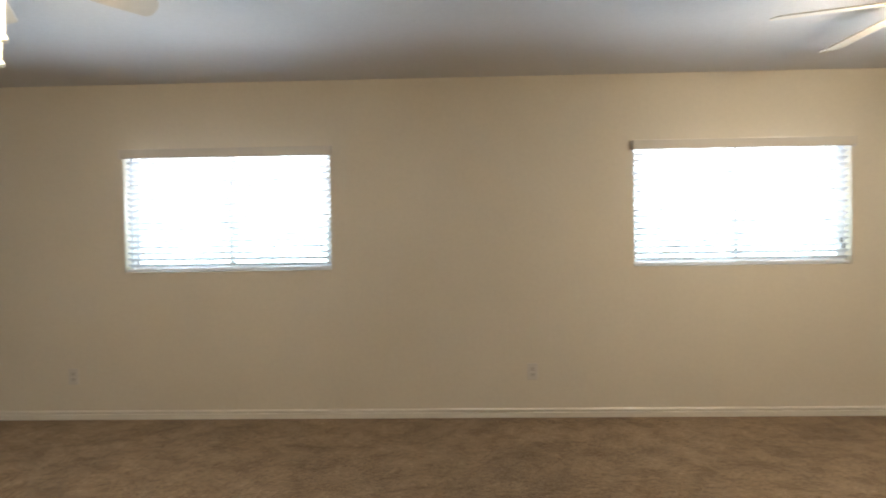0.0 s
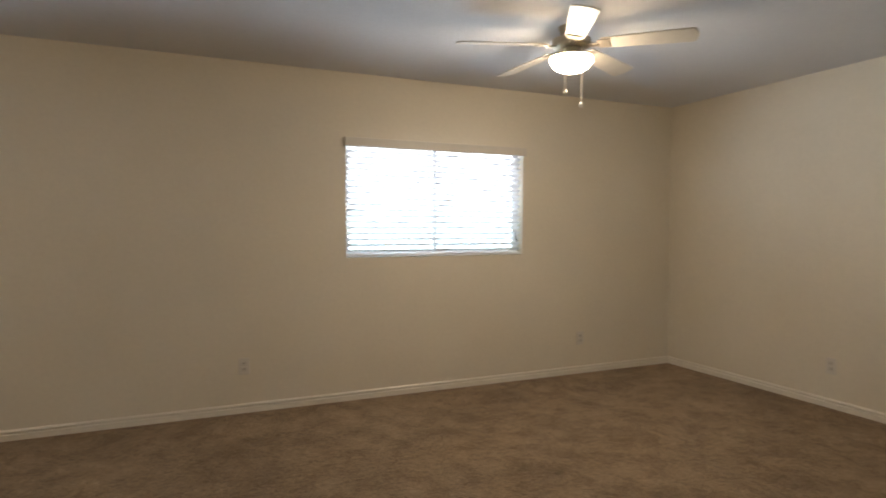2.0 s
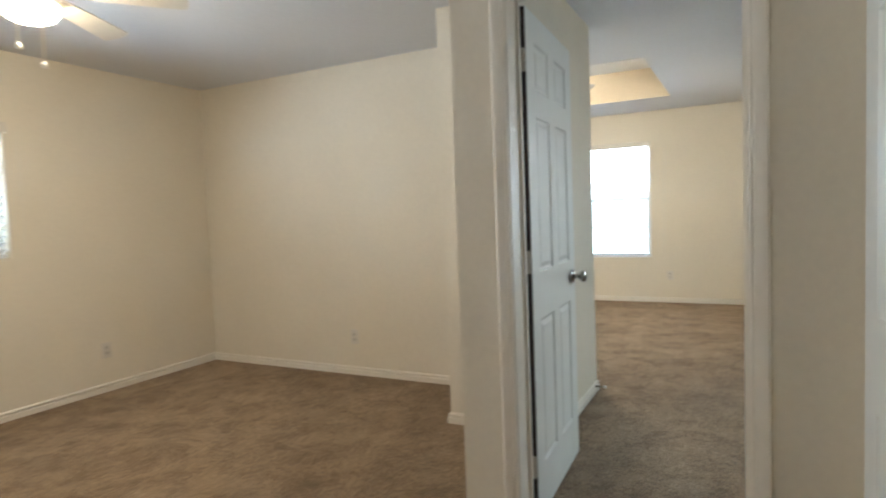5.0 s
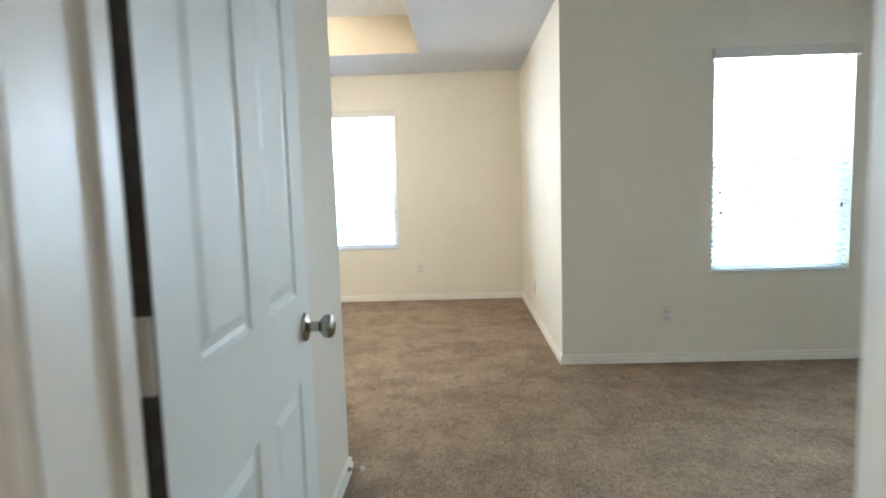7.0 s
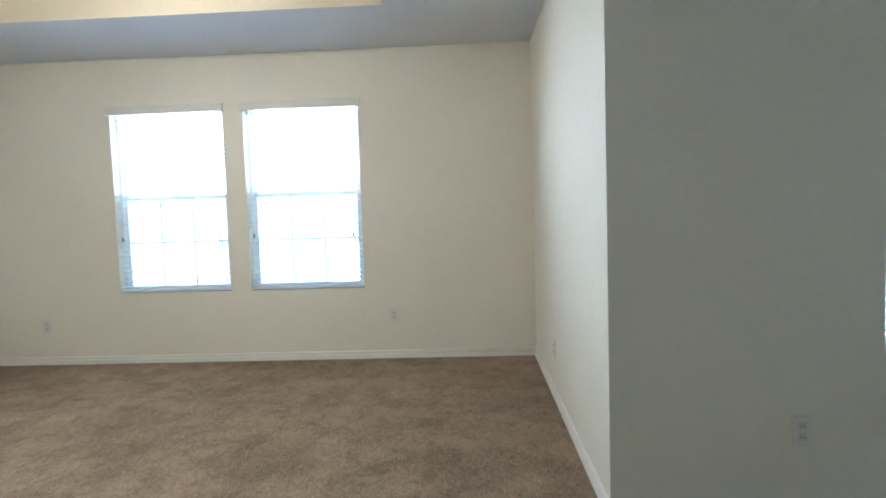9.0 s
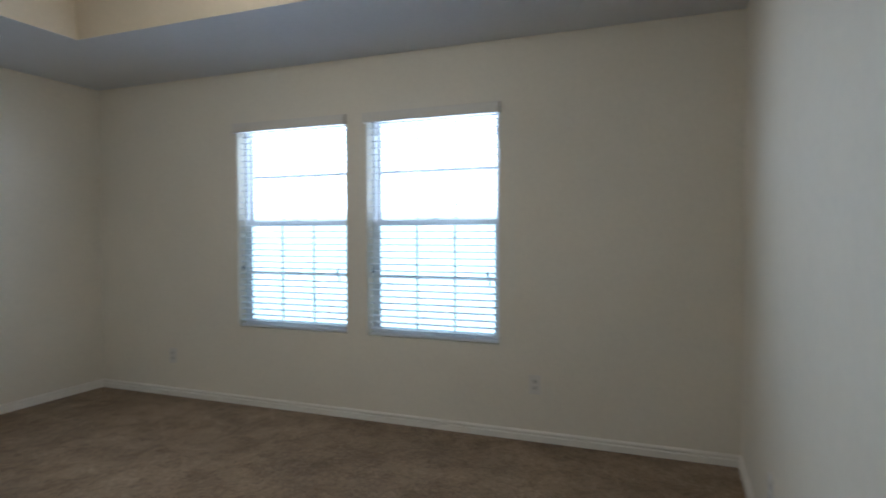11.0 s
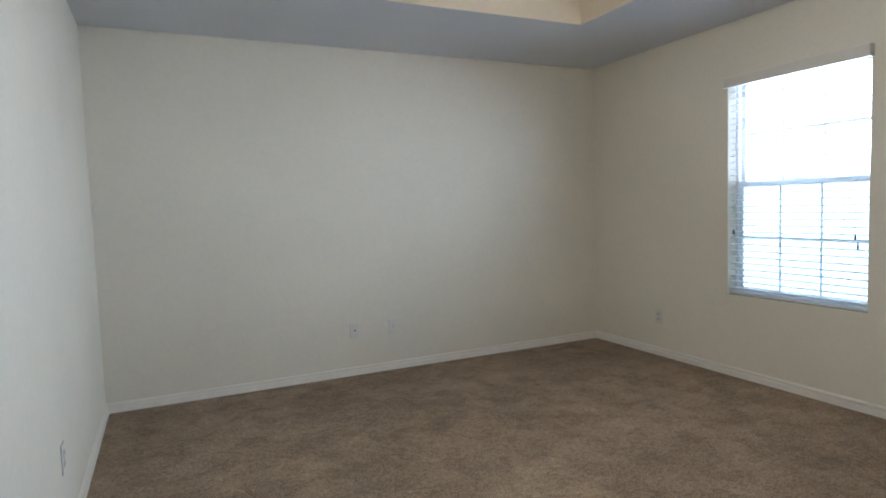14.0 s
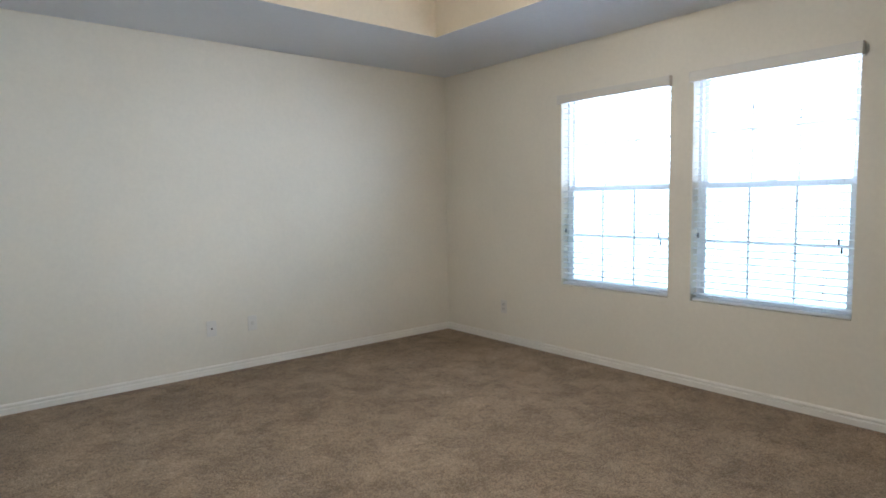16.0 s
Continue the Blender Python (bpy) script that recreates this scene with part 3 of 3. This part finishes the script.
def fan(x, y, zb, top, turn, bowl, group, label, chains=((-20, 0.27), (20, 0.34))):
    """zb: height of the blades, top: the ceiling over it, turn: direction of one blade, bowl: the material of its lamp, chains: direction from that blade and length."""
    fn = thing("ceiling_fan", pose(x, y, zb), label, "ceiling fan", group)
    c = top - zb
    part("canopy", lathe([(0, c), (0.072, c), (0.072, c - 0.012), (0.058, c - 0.045), (0.022, c - 0.058), (0, c - 0.058)]), FANMETAL, fn, "", True)
    if c > 0.2:
        part("downrod", rod(0.013, 0.06, c - 0.05, 16), FANMETAL, fn, "", True)
    hi = min(0.085, c - 0.05)
    part("motor_housing", lathe([(0, hi), (0.06, hi), (0.098, hi - 0.02), (0.108, 0.03), (0.108, 0.0), (0.10, -0.012), (0.085, -0.02), (0, -0.02)]), FANMETAL, fn, "brushed metal motor housing", True)
    blade = iron = None
    for k in range(5):
        m = pose(0, 0, 0, 0, 0, turn + 72 * k) @ pose(0, 0, 0, -12, 2.2, 0)
        if blade is None:
            blade = part("blade", blade_mesh(), BLADE, fn, "pale maple fan blade", False, m)
            iron = part("blade_iron", iron_mesh(), FANMETAL, blade)
        else:
            ob = sharing("blade", blade.data, fn, "pale maple fan blade", m)
            sharing("blade_iron", iron.data, ob)
    part("switch_housing", lathe([(0, -0.018), (0.062, -0.018), (0.066, -0.03), (0.066, -0.05), (0.105, -0.062), (0.118, -0.066), (0.118, -0.072), (0, -0.072)]), FANMETAL, fn, "", True)
    part("bowl", lathe([(0.114, -0.0725), (0.118, -0.082), (0.113, -0.102), (0.095, -0.126), (0.067, -0.143), (0.034, -0.152), (0, -0.154)]), bowl, fn, "frosted glass light bowl", True)
    for a, drop in chains:
        px, py = 0.068 * math.cos(radians(turn + a)), 0.068 * math.sin(radians(turn + a))
        ch = part("pull_chain", rod(0.0048, -drop, -0.05, 6), CHAIN, fn, "", False, pose(px * 1.9, py * 1.9, 0))
        part("chain_pull", lathe([(0, -drop - 0.034), (0.010, -drop - 0.030), (0.013, -drop - 0.020), (0.006, -drop - 0.004), (0, -drop)], 12), PULL, ch, "white teardrop pull", True)
    return fn


LOFT_FAN = "five-blade ceiling fan with a bright frosted bowl"
fan(2.78, 3.06, 2.311, HA, -120.5, BOWL_ON, "loft ceiling fans", LOFT_FAN)
fan(-1.11, 2.37, 2.285, HA, 46, BOWL_ON, "loft ceiling fans", LOFT_FAN)
fan(7.28, 2.21, 2.55, H + TH, -57, BOWL_BED, "", "five-blade ceiling fan hung in the tray ceiling, lamp lit", ())


# ---- outlets and small fittings ----
def outlet(axis, c, sign, u, z, style="duplex"):
    """A wall plate on the plane c; sign: the way into the wall."""
    f = along(axis, c, sign)
    names = {"duplex": "ivory duplex power outlet plate on the wall", "coax": "ivory cable plate with one dark jack", "phone": "ivory wall plate with one square jack"}
    o = thing("wall_outlet", Matrix.Translation((0, 0, 0)), names[style], "outlet", "wall outlets")
    p = part("plate", lslab(f, u - 0.036, u + 0.036, -0.006, 0.0, z - 0.058, z + 0.058, 0.002), PLATE, o)
    if style == "duplex":
        for dz in (-0.02, 0.02):
            r = part("receptacle", lslab(f, u - 0.0165, u + 0.0165, -0.009, -0.005, z + dz - 0.0135, z + dz + 0.0135, 0.0015), SOCKET, p)
            for du in (-0.0062, 0.0062):
                part("slot", lslab(f, u + du - 0.001, u + du + 0.001, -0.0093, -0.0085, z + dz - 0.003, z + dz + 0.005), DARK, r)
    elif style == "coax":
        part("jack", lslab(f, u - 0.006, u + 0.006, -0.014, -0.005, z - 0.006, z + 0.006, 0.002), DARK, p)
    else:
        part("jack", lslab(f, u - 0.010, u + 0.010, -0.0085, -0.005, z - 0.014, z + 0.014, 0.001), SOCKET, p)
    for dz in (-0.042, 0.042) if style != "duplex" else (0.0,):
        part("screw", lslab(f, u - 0.0025, u + 0.0025, -0.0075, -0.0055, z + dz - 0.0025, z + dz + 0.0025, 0.001), PLATE, p)
    return o


for u, z in ((-2.171, 0.312), (1.14, 0.324), (3.962, 0.311)):
    outlet("y", YA, 1, u, z)
outlet("x", XR, 1, 2.977, 0.30)
outlet("y", YB, 1, 6.885, 0.342, "coax")
outlet("y", YB, 1, 7.195, 0.342, "phone")
outlet("x", XF, 1, 1.085, 0.345)
outlet("x", XF, 1, 3.95, 0.315)
outlet("y", YF, -1, 8.15, 0.30)
outlet("x", XL, -1, 3.04, 0.345)
outlet("x", XB, 1, -0.738, 0.325)

stop = thing("door_bumper", pose(5.14, YH - 0.013, 0.045), "small white spring door stop on the baseboard", "door stop")
part("spring", lathe([(0, 0.0), (0.011, 0.0), (0.011, 0.003), (0.0055, 0.005)] + [(0.0055 + 0.001 * (k % 2), 0.005 + 0.0035 * k) for k in range(1, 15)] + [(0, 0.056)], 12), NICKEL, stop, "", False, pose(0, 0, 0, 90, 0, 0))
part("rubber_tip", lathe([(0, 0.052), (0.009, 0.052), (0.010, 0.062), (0.007, 0.070), (0, 0.071)], 14), RUBBER, stop, "white rubber tip", True, pose(0, 0, 0, 90, 0, 0))

# ---- outside ----
bm = bmesh.new()
bmesh.ops.create_grid(bm, x_segments=8, y_segments=8, size=2500, matrix=Matrix.Translation((0, 0, -3.1)))
tagged(part("ground", bm, GROUND), "dry grassy ground around the house", "ground", kind="structure")
